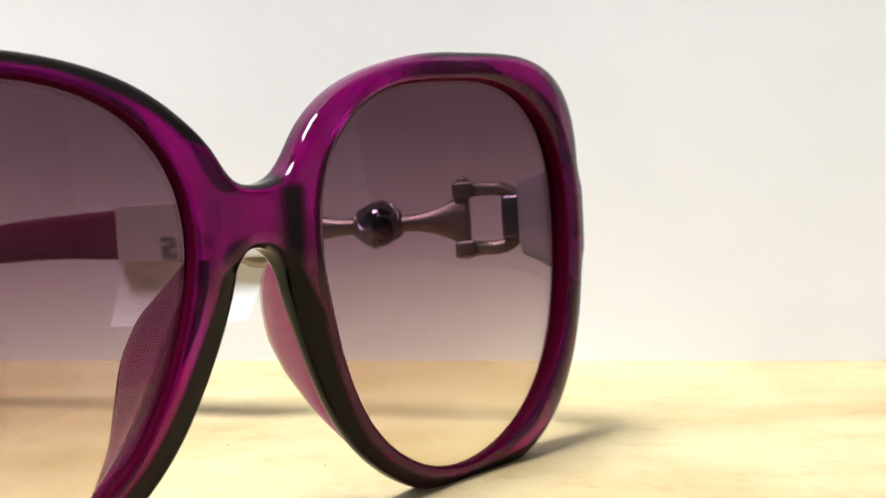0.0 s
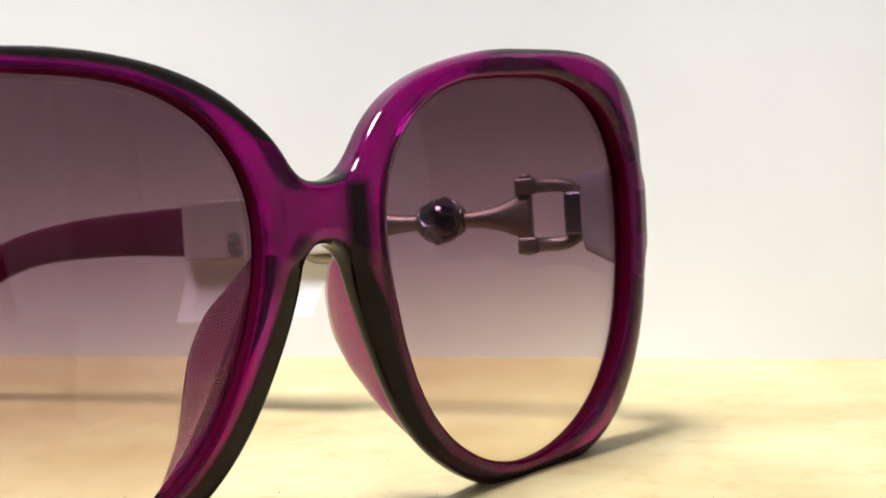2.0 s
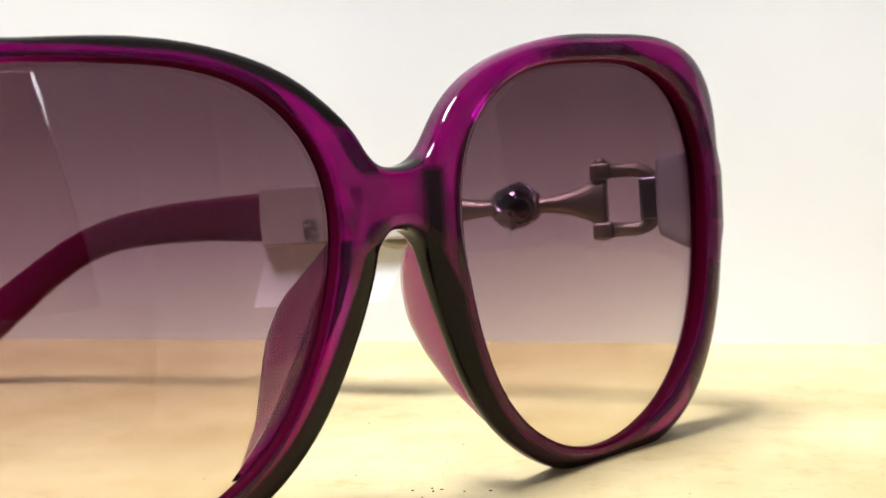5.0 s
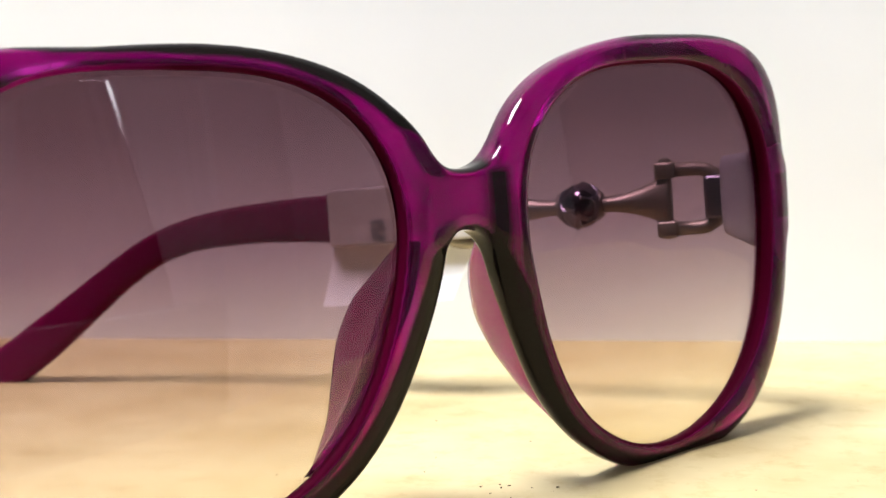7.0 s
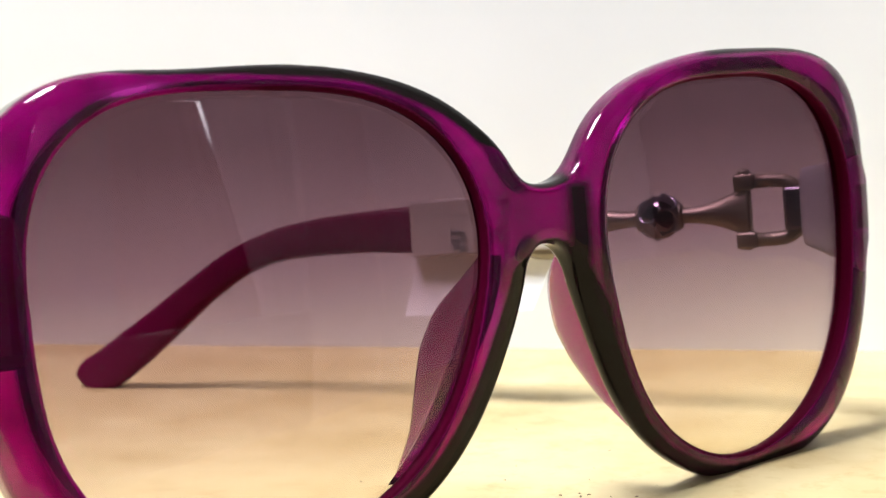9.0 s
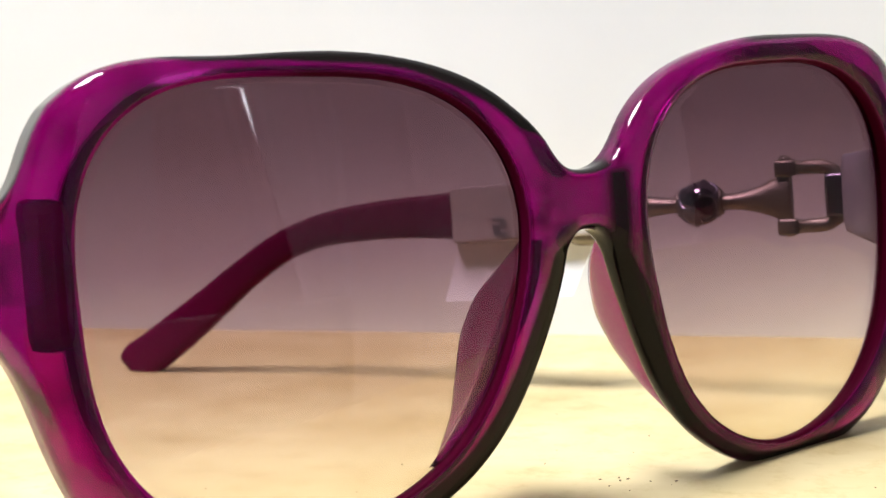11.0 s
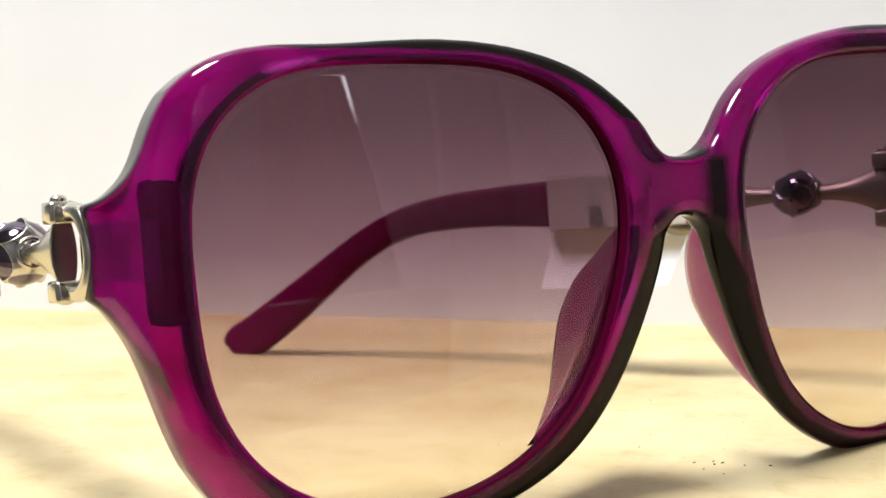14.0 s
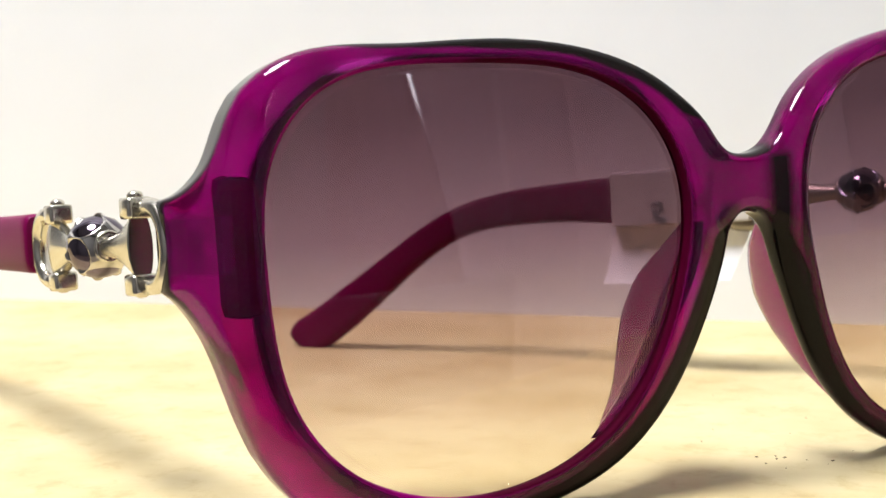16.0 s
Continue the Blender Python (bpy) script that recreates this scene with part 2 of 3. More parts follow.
def work_table():
    t = new("work_table")
    tagged(t, "pale pine board table pushed against the wall", "table")
    part("tabletop", box(bmesh.new(), (-0.60, 0.095, -0.028), (0.60, 0.299, 0.0), 0.002), M_BOARD, t, "pale yellow scuffed pine board", False)
    for x in (-0.55, 0.55):
        for y in (0.135, 0.25):
            part("leg", box(bmesh.new(), (x - 0.025, y - 0.025, TABLE_Z), (x + 0.025, y + 0.025, -0.028), 0.002), M_BOARD, t, "", False)


def ceiling_lamp():
    c = new("ceiling_lamp")
    c.location = LAMP
    tagged(c, "round white ceiling lamp with a glowing diffuser", "lamp")
    bm = bmesh.new()
    bmesh.ops.create_cone(bm, cap_ends=True, segments=48, radius1=0.29, radius2=0.25, depth=0.1)
    bmesh.ops.translate(bm, verts=bm.verts, vec=(0, 0, 0.012))
    part("housing", bm, M_SHADE, c)
    bm = bmesh.new()
    bmesh.ops.create_cone(bm, cap_ends=True, segments=48, radius1=0.26, radius2=0.26, depth=0.006)
    bmesh.ops.translate(bm, verts=bm.verts, vec=(0, 0, -0.042))
    part("diffuser", bm, M_GLOW, c, "glowing white diffuser")


work_table()
ceiling_lamp()
back_board = new("backdrop_board", finish(box(bmesh.new(), (-0.50, 0.264, 0.0), (0.13, 0.270, 0.36)), "backdrop_board", M_WALL, False))
tagged(back_board, "smooth white board standing upright behind the sunglasses", "board")

# ---- the sunglasses; sizes in millimetres, x along the front, y to the back, z up ----
CX, CZ = 34.4, -8.2
INNER = (25.8, 0.14, -0.23, -0.32, -0.37, -0.48, 1.16, -0.79, -0.17, -0.03, -0.07, -0.04, -0.04)
OUTER = (30.29, 1.12, -0.28, 0.42, -0.78, -1.16, 1.38, -1.09, -0.14, -0.27, 0.06, -0.06, -0.26, 0.19, -0.17, 0.11, -0.08)


def radius_at(series, a):
    return series[0] + sum(series[2 * m - 1] * math.cos(m * a) + series[2 * m] * math.sin(m * a) for m in range(1, len(series) // 2 + 1))


def soft_step(v):
    v = np.clip(v, 0.0, 1.0)
    return v * v * (3 - 2 * v)


def bow(x, z):
    """How far the curved front lies behind its middle."""
    return 0.003206 * x * x + 0.003114 * z * z - 1.7 * soft_step((x - 36) / 26)


def front_point(x, z, back):
    return (x * 0.001, (bow(x, z) + back) * 0.001, z * 0.001)


def proud(x):
    """How far the rim's face stands before the lens: most at the outer ends."""
    return 1.4 + np.where(x < 0, 4.6, 1.2) * soft_step((np.abs(x) - 38) / 25)


def blend_max(a, b, k):
    """The larger of two fields, with the crease rounded over k millimetres."""
    h = np.maximum(k - np.abs(a - b), 0) / k
    return np.maximum(a, b) + h * h * k / 4


def blend_min(a, b, k):
    return -blend_max(-a, -b, k)


def rim_extra(side, a):
    """The rims differ a little: fuller towards the nose on one, a higher crown on the other."""
    deg = np.degrees(a) % 360
    nose = soft_step(-1.4 * np.cos(a))
    if side < 0:
        return 1.0 * nose + 1.2 * soft_step(0.1 - 1.4 * np.cos(a)) * soft_step(1.15 - 1.3 * np.sin(a)) - 0.75 * np.exp(-((deg - 85) / 35) ** 2) - 0.6 * np.exp(-((deg - 140) / 30) ** 2) - 0.45 * np.exp(-((deg - 200) / 30) ** 2)
    return 0.25 * nose + 0.55 * np.exp(-((deg - 52) / 34) ** 2) + 0.6 * np.exp(-((deg - 68) / 20) ** 2) + 1.15 * np.exp(-((deg - 39) / 15) ** 2)


def series_at(series, a):
    return series[0] + sum(series[2 * m - 1] * np.cos(m * a) + series[2 * m] * np.sin(m * a) for m in range(1, len(series) // 2 + 1))


def front_field(x, z):
    """For points of the front seen face on: distance past the outer edge, distance inside a lens opening,
    width and depth of the cut along the outer edge, and depth of the face."""
    u = np.abs(x)
    a = np.arctan2(z - CZ, u - CX)
    r = np.hypot(z - CZ, u - CX)
    extra = np.where(x < 0, rim_extra(-1, a), rim_extra(1, a))
    hole = series_at(INNER, a) - r
    edge = r - series_at(OUTER, a) - extra
    # the bridge
    v = np.minimum(u, 9.0)
    span = np.maximum(np.maximum(z - (3.4 + 0.055 * v ** 2.15), -3.8 - 0.15 * np.maximum(v - 0.3, 0) ** 2 - z), u - 8.5)
    edge = blend_min(edge, span, 1.6)
    # the flared ends
    f = np.clip((u - 60.0) / np.where(x < 0, 8.8, 5.2), 0, 1.0)
    top = 0.9 + 1.4 * f + 12.0 * (1 - f) ** 1.8
    foot = -9.9 + 1.4 * f - np.where(x < 0, 17.0 * (1 - f) ** 1.55, 12.0 * (1 - f) ** 1.8)
    flare = np.maximum(np.maximum((z - top) * 0.7, (foot - z) * 0.7), np.maximum(u - np.where(x < 0, 68.8, 65.2), 59.0 - u))
    edge = blend_min(edge, flare, 1.5)
    # how the edge is cut: broad towards the nose, a facet at the temples
    c, sn = np.cos(a), np.sin(a)
    nose = np.where(x < 0, soft_step(0.35 - 1.4 * c) * (0.55 + 0.45 * soft_step(0.6 - 1.6 * sn)), soft_step(0.1 - 1.5 * c) * soft_step(0.55 - 1.6 * sn))
    nose = np.maximum(nose, np.where(x > 0, 0.9 * soft_step(-0.35 - 1.2 * sn) * soft_step(1.3 - 1.3 * c), 0))
    temple_cut = soft_step(1.8 * c - 0.3) * np.where(x < 0, 1.0, 0.2) * soft_step(1.15 - 1.4 * sn)
    middle = soft_step((9.0 - u) / 4.0) * soft_step((z + 6.5) / 2.5)
    width = 1.3 + 3.2 * nose + 1.0 * temple_cut
    deep = 0.95 + 0.95 * nose + 1.5 * temple_cut
    width, deep = width + (1.0 - width) * middle, deep + (0.9 - deep) * middle
    face = -proud(x) + 0.36 * np.maximum(u - 62.4, 0) * (x < 0)
    return edge, hole, width, deep, face


def net_surface(field, start, step):
    """The zero surface of a field on a regular grid, as vertices and quads."""
    inside = field < 0
    corners = [(i, j, k) for i in (0, 1) for j in (0, 1) for k in (0, 1)]
    n = [d - 1 for d in field.shape]
    count = sum(inside[i:i + n[0], j:j + n[1], k:k + n[2]].astype(np.int8) for i, j, k in corners)
    cells = np.argwhere((count > 0) & (count < 8))
    number = -np.ones(n, dtype=np.int64)
    number[tuple(cells.T)] = np.arange(len(cells))
    total, hits = np.zeros((len(cells), 3)), np.zeros(len(cells))
    for p in corners:
        for axis in range(3):
            if p[axis]:
                continue
            q = list(p)
            q[axis] = 1
            fa, fb = field[tuple((cells + p).T)], field[tuple((cells + q).T)]
            cross = (fa < 0) != (fb < 0)
            t = np.where(cross, fa / np.where(cross, fa - fb, 1), 0)
            at = np.array(p) + t[:, None] * (np.array(q) - np.array(p))
            total += at * cross[:, None]
            hits += cross
    verts = np.array(start) + (cells + total / hits[:, None]) * step
    quads = []
    for axis in range(3):
        b, c = [k for k in range(3) if k != axis]
        low = [slice(None)] * 3
        high = [slice(None)] * 3
        low[axis], high[axis] = slice(0, -1), slice(1, None)
        for e in np.argwhere(inside[tuple(low)] != inside[tuple(high)]):
            e = tuple(e)
            if e[b] == 0 or e[c] == 0 or e[b] >= n[b] or e[c] >= n[c]:
                continue
            ring = []
            for db, dc in ((0, 0), (-1, 0), (-1, -1), (0, -1)):
                cell = list(e)
                cell[b] += db
                cell[c] += dc
                ring.append(number[tuple(cell)])
            quads.append(ring if inside[e] == (axis != 1) else ring[::-1])
    return verts, quads


def frame_front(parent):
    """One smooth solid: the two rims, the bridge between them and the flared ends."""
    step = 0.4
    xs, ds, zs = np.arange(-70.4, 67.5, step), np.arange(-7.6, 5.2, step), np.arange(-42.0, 25.0, step)
    px, pz = np.meshgrid(xs, zs, indexing="ij")
    edge, hole, width, deep, face = front_field(px, pz)
    inner = -hole  # how far from the lens
    back = 1.7 + 1.6 * soft_step(inner / 3.0) + 0.9 * soft_step((7.0 - np.abs(px)) / 5.0)
    flat = blend_max(edge, hole, 0.3)[:, None, :]
    d = ds[None, :, None]
    face, back, e3, h3 = (k[:, None, :] for k in (face, back, edge, hole))
    w, h = width[:, None, :], deep[:, None, :]
    cut = ((e3 + w) / w - (d - face) / h) * (w * h / np.hypot(w, h))
    far = soft_step((px - 34) / 18)[:, None, :]  # the lip is broader on the far side
    lw, lh = 1.3 + 0.6 * far, 0.5 + 0.35 * far
    lip = ((h3 + lw) / lw - (d - face) / lh) * (lw * lh / np.hypot(lw, lh))
    solid = blend_max(flat, d - back, 1.4)
    solid = blend_max(solid, blend_max(face - d, lip, 0.35), 0.5)
    solid = blend_max(solid, cut, 0.8)
    verts, quads = net_surface(solid.astype(np.float32), (xs[0], ds[0], zs[0]), step)
    edge, hole, width, deep, face = front_field(verts[:, 0], verts[:, 2])
    depth = verts[:, 1] - face
    glue = depth - 1.6 * soft_step((-44 - verts[:, 0]) / 14)  # the smoky tone starts deeper at one temple
    places = np.stack([verts[:, 0], verts[:, 1] + bow(verts[:, 0], verts[:, 2]), verts[:, 2]], 1) * 0.001
    me = bpy.data.meshes.new("frame_front")
    me.from_pydata(places.tolist(), [], [list(map(int, q)) for q in quads])
    bm = bmesh.new()
    bm.from_mesh(me)
    bmesh.ops.recalc_face_normals(bm, faces=bm.faces)
    for _ in range(3):
        bmesh.ops.smooth_vert(bm, verts=bm.verts, factor=0.5, use_axis_x=True, use_axis_y=True, use_axis_z=True)
    bm.to_mesh(me)
    bm.free()
    bare_back = soft_step((depth - 1.9) / 0.5) * soft_step((-edge - 0.8) / 0.8)  # no smoky tone on the back face
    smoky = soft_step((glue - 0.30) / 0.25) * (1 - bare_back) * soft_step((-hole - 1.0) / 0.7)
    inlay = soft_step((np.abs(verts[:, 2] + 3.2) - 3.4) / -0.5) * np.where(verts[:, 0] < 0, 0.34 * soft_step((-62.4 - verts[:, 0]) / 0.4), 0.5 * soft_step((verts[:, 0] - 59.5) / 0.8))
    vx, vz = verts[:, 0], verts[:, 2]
    lit_shoulder = soft_step((vz - 1.5) / 2.5) * soft_step((vx - 3.0) / 2.5) * soft_step((32 - vx) / 8)  # left off one shoulder to paint the lamp shining through
    # dark tone painted where one side of the bridge turns away
    bridge_shade = soft_step((2.2 - depth) / 1.0) * soft_step((vx - 0.6) / 3.0) * soft_step((7.4 - vx) / 2.4) * soft_step((4.5 - vz) / 2.0) * soft_step((vz + 14) / 4)
    smoky = np.maximum(smoky * (1 - lit_shoulder), bridge_shade)
    smoky = smoky * (1 - 0.6 * soft_step((-40 - vx) / 10) * soft_step((-8 - vz) / 6))  # weaker under the temple
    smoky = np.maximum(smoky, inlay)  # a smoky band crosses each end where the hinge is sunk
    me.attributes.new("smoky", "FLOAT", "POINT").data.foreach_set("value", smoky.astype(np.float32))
    groove = soft_step((hole + 0.9) / 0.6) * soft_step((depth - 0.2 - 0.35 * soft_step((verts[:, 0] - 34) / 18)) / 0.3)
    me.attributes.new("matte_back", "FLOAT", "POINT").data.foreach_set("value", bare_back.astype(np.float32))
    # painted wall shade, left out at one temple
    red = groove * (1 - soft_step((-32 - verts[:, 0]) / 10))
    me.attributes.new("shaded_groove", "FLOAT", "POINT").data.foreach_set("value", red.astype(np.float32))
    me.attributes.new("groove", "FLOAT", "POINT").data.foreach_set("value", groove.astype(np.float32))
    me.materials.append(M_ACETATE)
    me.polygons.foreach_set("use_smooth", [True] * len(me.polygons))
    front = new("frame_front", me)
    front.parent = parent
    return tagged(front, "glossy translucent purple acetate front with smoky edges and painted shade")


def end_flap(parent, side):
    """The flap that runs back from the rim's end to the hinge."""
    rings = []
    for f in np.linspace(0, 1, 12):
        half, mid = (8.6 - 2.6 * f ** 0.8), -4.2 + 1.4 * f
        x, y = 61.6 - 0.4 * f, bow(61, -3) - 1.0 + 9.4 * f
        ring = []
        for k in np.linspace(0, 2 * math.pi, 24, endpoint=False):
            c, s = math.cos(k), math.sin(k)
            c, s = math.copysign(abs(c) ** 0.5, c), math.copysign(abs(s) ** 0.6, s)
            ring.append((side * (x + 1.4 * c) * 0.001, y * 0.001, (mid + half * s) * 0.001))
        rings.append(ring)
    return part("end_flap", loft(bmesh.new(), rings, close=False), M_FLAP, parent, "smoky translucent flap leading back to the hinge")


def hinge(parent):
    """The dark hinge plate set in the acetate."""
    bm = box(bmesh.new(), (-0.0630, 0.0090, -0.0115), (-0.0588, 0.0106, 0.0042), 0.0015)
    return part("hinge", bm, M_HINGE, parent, "dark metal hinge plate set in the acetate", False)


def lens(parent, side):
    bm = bmesh.new()
    na, nr = 96, 14

    def grid(back):
        mid = bm.verts.new(front_point(side * CX, CZ, back))
        rows = []
        for j in range(1, nr + 1):
            rows.append([bm.verts.new(front_point(side * (CX + (radius_at(INNER, a) + 0.7) * j / nr * math.cos(a)), CZ + (radius_at(INNER, a) + 0.7) * j / nr * math.sin(a), back))
                         for a in np.linspace(0, 2 * math.pi, na, endpoint=False)])
        for i in range(na):
            k = (i + 1) % na
            bm.faces.new((mid, rows[0][i], rows[0][k]))
            for p, q in zip(rows, rows[1:]):
                bm.faces.new((p[i], q[i], q[k], p[k]))
        return rows[-1]

    f, b = grid(0.25), grid(1.1)
    for i in range(na):
        k = (i + 1) % na
        bm.faces.new((f[i], f[k], b[k], b[i]))
    return part("lens", bm, M_LENS, parent, "plum sun lens fading clear downward")


# height, x at the rim, x and depth of the free edge
PAD = [(-4.6, 5.2, 5.8, 5.6), (-8.0, 6.0, 6.9, 9.8), (-10.9, 7.0, 8.6, 12.7), (-15.5, 8.9, 10.3, 14.1), (-20.0, 11.2, 11.9, 12.9), (-25.0, 14.4, 14.2, 10.5), (-30.0, 18.6, 18.0, 8.4)]


def nose_pad(parent, side):
    bm = bmesh.new()
    table = np.array(PAD)
    rings = []
    qs = np.linspace(0, 1, 36)
    lines = [np.interp(4.6 + 25.4 * qs, -table[:, 0], table[:, c]) for c in (1, 2, 3)]
    for row in lines:
        for _ in range(3):
            row[1:-1] = (row[:-2] + 2 * row[1:-1] + row[2:]) / 4
    for q, x0, x1, y1 in zip(qs, *lines):
        z = -4.6 - 25.4 * q
        y0 = bow(x0, z) + 2.6
        thick = 0.9 + 0.5 * math.sin(math.pi * q)
        ring = []
        for f, t in [(0, -1), (0.25, -1), (0.5, -1), (0.75, -0.95), (0.92, -0.7), (1.0, 0), (0.92, 0.7), (0.75, 0.95), (0.5, 1), (0.25, 1), (0, 1)]:
            belly = 1.3 * math.sin(math.pi * f)
            x = x0 + 0.8 + (x1 - x0 - 0.8) * f - belly * 0.4 + t * thick * 0.8
            ring.append((side * x * 0.001, (y0 + (y1 - y0) * f) * 0.001, z * 0.001))
        rings.append(ring)
    return part("nose_pad", loft(bm, rings, close=False), M_PAD, parent, "moulded translucent pink-purple nose pad")


def arm_ring(y, z, ty, tz, half_h, half_t):
    """A rounded section of the arm at (y, z), square to the way (ty, tz)."""
    ring = []
    for k in np.linspace(0, 2 * math.pi, 20, endpoint=False):
        c, s = math.cos(k), math.sin(k)
        c, s = math.copysign(abs(c) ** 0.55, c), math.copysign(abs(s) ** 0.55, s)
        ring.append((half_t * c * 0.001, (y - tz * half_h * s) * 0.001, (z + ty * half_h * s) * 0.001))
    return ring


# distance from the hinge, height of the middle, height of the arm
ARM = [(47.0, -2.3, 8.6), (56.0, -2.2, 8.3), (66.0, -2.1, 8.1), (76.0, -1.9, 7.0), (85.0, -2.2, 6.4), (93.0, -3.1, 5.7), (100.0, -5.3, 5.4), (108.0, -10.0, 5.6), (116.0, -15.6, 6.6), (123.0, -20.2, 7.5), (133.5, -26.6, 7.8)]


def bead_cage(c, size):
    """A thin round shell with two staggered rows of oval windows, the edges rolled inward."""
    bm = bmesh.new()
    bmesh.ops.create_icosphere(bm, subdivisions=6, radius=1.0)
    windows = []
    for row, lift in ((0, 0.42), (1, -0.42)):
        for k in range(5):
            turn = 0.25 + (k + 0.5 * row) * math.pi / 2.5
            windows.append(Vector((math.cos(turn), lift, math.sin(turn))).normalized())
    drop = []
    for v in bm.verts:
        p = v.co.normalized()
        away = 9.0
        for w in windows:
            side = w.cross(Vector((0, 1, 0))).normalized()
            up = side.cross(w)
            if p.dot(w) > 0:
                away = min(away, math.hypot(p.dot(side) / 0.50, p.dot(up) / 0.45) - 1.0)
        if away < -0.05:
            drop.append(v)
        v.co = (c + p * size * (3.75 + 0.62 * smooth01((away + 0.05) / 0.2))) * 0.001
    bmesh.ops.delete(bm, geom=drop, context="VERTS")
    return bm


def temple(parent, at, plating):
    table = np.array(ARM)
    ys = np.append(np.linspace(49, 131.5, 58), (132.0, 132.4, 132.8, 133.1, 133.35, 133.5))
    zs = np.interp(ys, table[:, 0], table[:, 1])
    for _ in range(6):
        zs[1:-1] = (zs[:-2] + 2 * zs[1:-1] + zs[2:]) / 4
    hs = np.interp(ys, table[:, 0], table[:, 2])
    rings = []
    for i, (y, z, h) in enumerate(zip(ys, zs, hs)):
        a, b = max(i - 1, 0), min(i + 1, len(ys) - 1)
        t = Vector((ys[b] - ys[a], zs[b] - zs[a])).normalized()
        e = min(1.0, (133.5 - y) / 1.5)
        end = min(0.80 + 0.20 * math.sqrt(1 - (1 - e) ** 2), 0.9 + 0.1 * i)
        rings.append(arm_ring(y, z, t.x, t.y, h / 2 * end, 1.75 * end))
    arm = part("temple", loft(bmesh.new(), rings, close=False), M_ARM, parent, "purple acetate temple with a metal snaffle link")
    arm.matrix_local = at
    for mirrored in (False, True):
        flip = (lambda y: 51.0 - y) if mirrored else (lambda y: y)
        bow_pts = [(0, flip(11.0), 1.6)] + [(0, flip(6.8 - 4.4 * math.sin(k)), -2.95 + 4.55 * math.cos(k)) for k in np.linspace(0, math.pi, 19)] + [(0, flip(11.0), -7.5)]
        part("ring", tube(bmesh.new(), bow_pts, 1.1), plating, arm, "pale gold metal D-shaped ring")
        for z in (1.6, -7.5):
            bm = box(bmesh.new(), (-0.0016, (flip(11.4) - 1.6) * 0.001, (z - 1.3) * 0.001), (0.0016, (flip(11.4) + 1.6) * 0.001, (z + 1.3) * 0.001), 0.0005)
            part("knuckle", bm, plating, arm, "pale gold knuckle of the link")
            bm = bmesh.new()
            bmesh.ops.create_uvsphere(bm, u_segments=12, v_segments=8, radius=0.0010)
            bmesh.ops.scale(bm, verts=bm.verts, vec=(1, 1, 0.6))
            bmesh.ops.translate(bm, verts=bm.verts, vec=(0, flip(11.4) * 0.001, (z + (1.5 if z > 0 else -1.0)) * 0.001))
            part("rivet", bm, plating, arm)
        rings = []
        for f in np.linspace(0, 1, 16):
            h = 1.25 + 3.4 * (1 - f) ** 2.2
            rings.append([(1.5 * math.cos(k) * 0.001, flip(10.6 + (12.3 if mirrored else 10.9) * f) * 0.001, (-2.95 + h * math.sin(k)) * 0.001) for k in np.linspace(0, 2 * math.pi, 20, endpoint=False)])
        part("flared_bar", loft(bmesh.new(), rings, close=False), plating, arm, "pale gold bar flaring towards the ring")
    c = Vector((0, 24.9, -2.9))
    size = 1.0 if plating is M_GOLD else 0.88
    bm = bmesh.new()
    bmesh.ops.create_uvsphere(bm, u_segments=40, v_segments=24, radius=0.0040 * size)
    bmesh.ops.translate(bm, verts=bm.verts, vec=c * 0.001)
    part("ball", bm, M_STEEL, arm, "dark polished round bead")
    for y, r in ((-3.7 * size, 1.7), (3.7 * size, 1.7)):
        ring = [(r * math.cos(k), c.y + y, c.z + r * math.sin(k)) for k in np.linspace(0, 2 * math.pi, 29)]
        part("collar", ring_tube(ring, 0.42), plating, arm, "pale gold collar round the bead")
    # the far cage takes the dark hinge steel to look shaded
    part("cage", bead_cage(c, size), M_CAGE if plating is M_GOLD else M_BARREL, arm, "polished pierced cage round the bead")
    if plating is M_GOLD_SHADED:
        part("hinge_barrel", box(bmesh.new(), (-0.0018, 0.0003, -0.0062), (0.0018, 0.0056, 0.0004), 0.0006), M_BARREL, arm, "grey metal hinge barrel behind the ring")
    return arm


glasses = new("sunglasses")
STAND = pose(-0.02087, 0.15179, 0.0380, 0, 0, 41.95) @ pose(0, 0, 0, -5.42)
HINGE_LEFT, HINGE_RIGHT = pose(-0.0675, 0.012, 0, 0, 0, 11.7), pose(0.064, 0.0184, 0, 0, 0, 40.6)
glasses.matrix_world = STAND
tagged(glasses, "large glossy purple sunglasses with gradient lenses standing on the board", "sunglasses")
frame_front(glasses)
for side in (-1, 1):
    lens(glasses, side)
    nose_pad(glasses, side)
end_flap(glasses, 1)
hinge(glasses)
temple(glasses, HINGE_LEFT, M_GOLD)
temple(glasses, HINGE_RIGHT, M_GOLD_SHADED)


# ---- price tag on the folded temple ----
def in_arm(ob):
    ob.matrix_world = STAND @ HINGE_RIGHT
    return ob


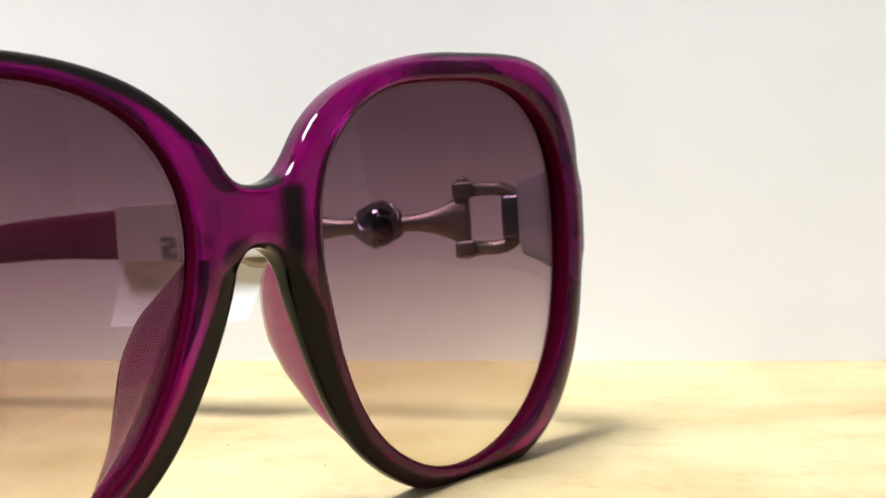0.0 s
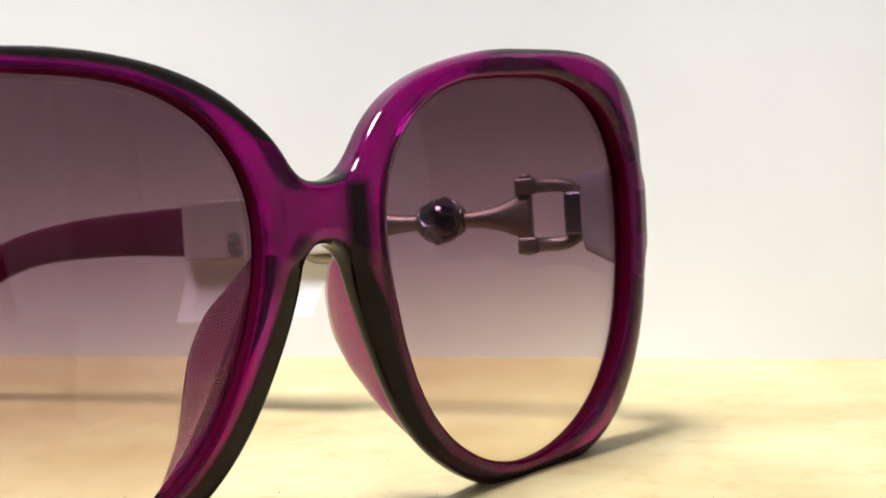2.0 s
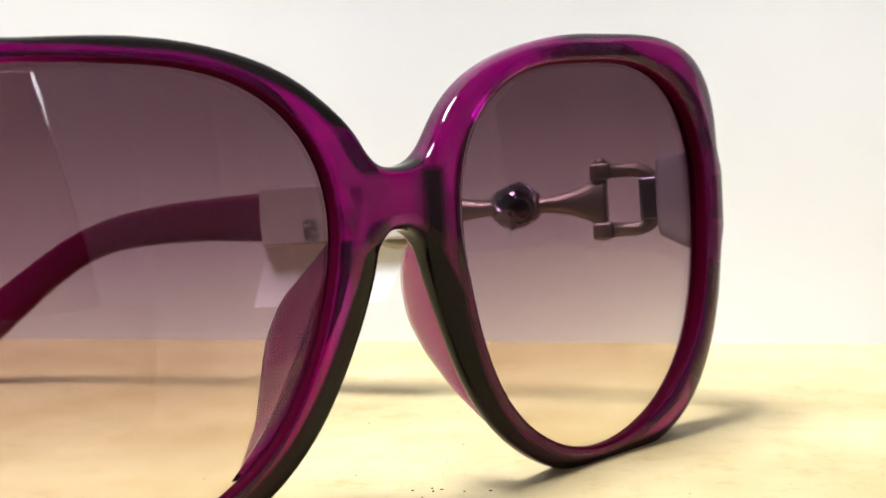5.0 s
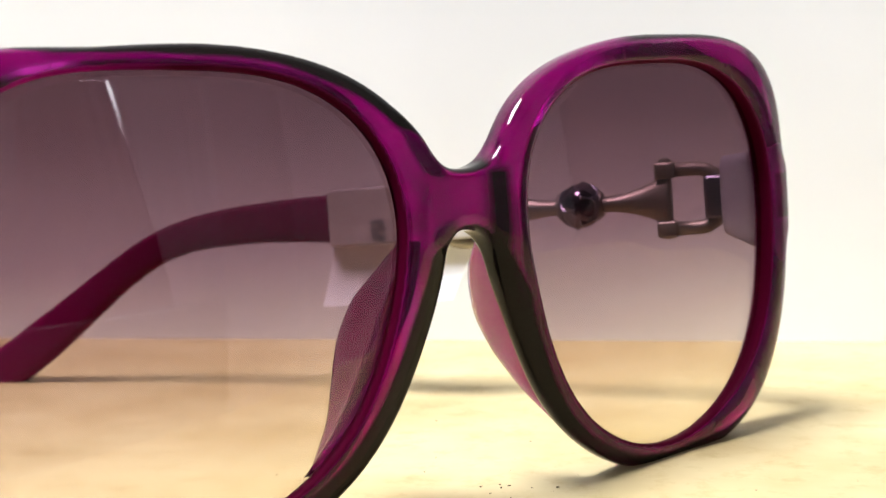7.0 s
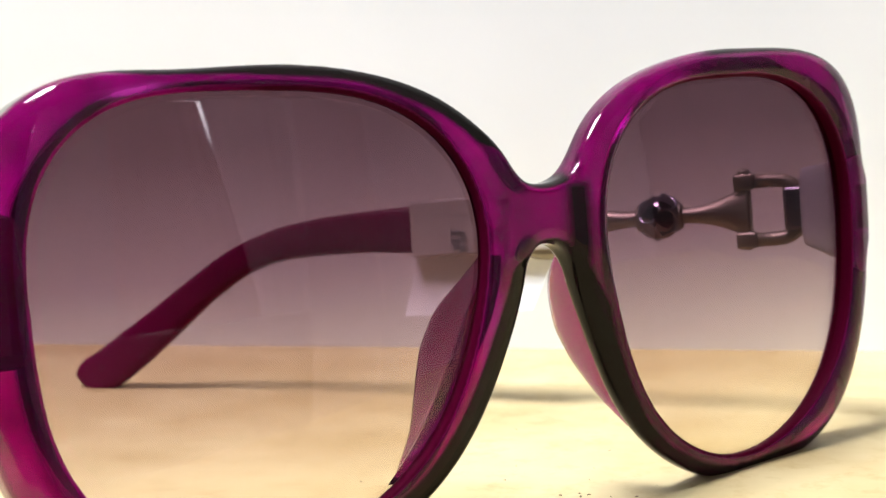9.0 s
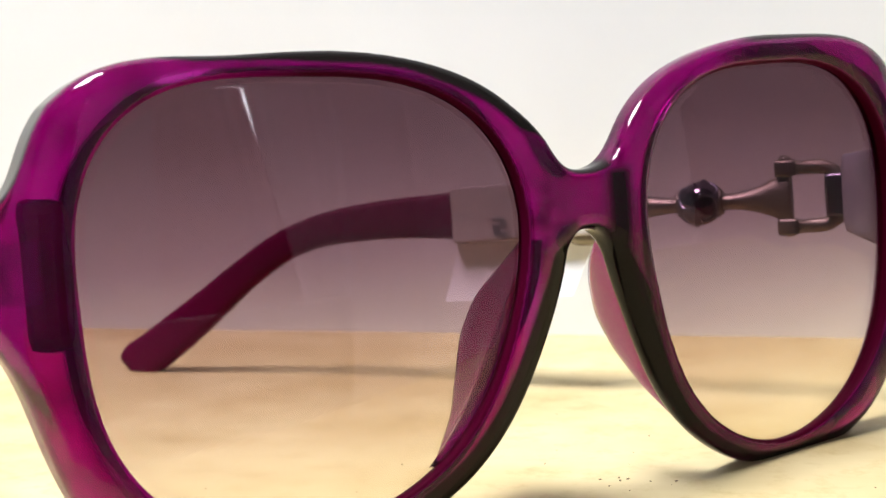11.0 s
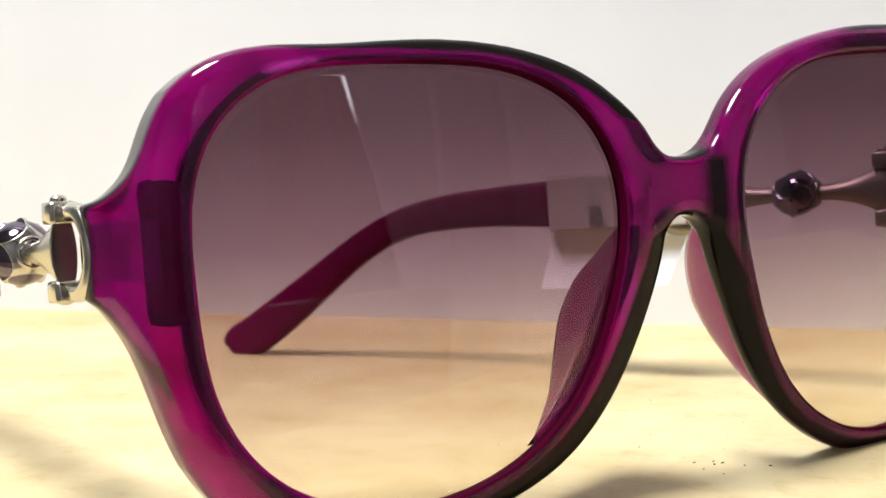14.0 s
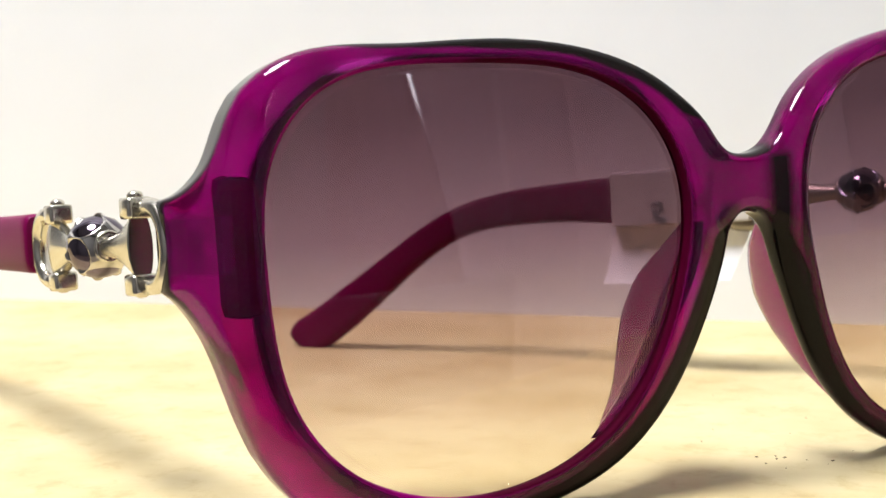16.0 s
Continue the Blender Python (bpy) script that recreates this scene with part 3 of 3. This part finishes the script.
bm = box(bmesh.new(), (-0.0026, 0.0425, -0.0068), (0.0026, 0.0665, 0.0026), 0.0004)
tag = in_arm(new("price_tag", finish(bm, "price_tag", M_TAG, False)))
tagged(tag, "cream card tag wrapped round the temple with dark print", "tag")
for y, z, w, h in ((59.4, -1.6, 2.2, 0.45), (58.6, -2.3, 0.8, 0.4), (59.2, -3.2, 2.6, 0.45), (59.7, -4.1, 1.2, 0.4), (59.1, -4.9, 2.4, 0.45), (58.7, -5.7, 1.0, 0.4)):
    y, z = y - 1.2, 0.75 * z - 1.9
    part("print_bar", box(bmesh.new(), (-0.00272, (y - w / 2) * 0.001, (z - h / 2) * 0.001), (-0.00262, (y + w / 2) * 0.001, (z + h / 2) * 0.001)), M_INK, tag, "", False)
bm = bmesh.new()
loft(bm, [[((-0.25 + 0.5 * e - 1.3 * f * f) * 0.001, (y0 + dy * f) * 0.001, (-6.5 - 10.1 * f) * 0.001) for e, y0, dy in ((0, 42.0, 4.6), (0, 66.4, 2.6), (0.4, 66.4, 2.6), (0.4, 42.0, 4.6))] for f in np.linspace(0, 1, 8)], close=False)
label = in_arm(new("paper_label", finish(bm, "paper_label", M_PAPER, False)))
tagged(label, "small white paper label hanging below the tag", "label")


# ---- crumbs on the board ----
def crumbs():
    bm = bmesh.new()
    rng = random.Random(4)
    spots = [(rng.gauss(-0.02, 0.05), rng.gauss(0.155, 0.035)) for _ in range(45)] + [(rng.gauss(-0.018, 0.006), rng.gauss(0.163, 0.004)) for _ in range(12)]
    for x, y in spots:
        r = rng.uniform(0.00005, 0.00017)
        made = bmesh.ops.create_icosphere(bm, subdivisions=1, radius=r)["verts"]
        m = Matrix.Translation((x, y, r * 0.3)) @ pose(0, 0, 0, 0, 0, rng.uniform(0, 180)) @ Matrix.Diagonal((rng.uniform(0.8, 2.2), 1, 0.6, 1))
        bmesh.ops.transform(bm, matrix=m, verts=made)
    ob = new("crumbs", finish(bm, "crumbs", M_CRUMB))
    tagged(ob, "tiny dark specks of dirt on the pale board", "dirt", kind="stuff")


crumbs()
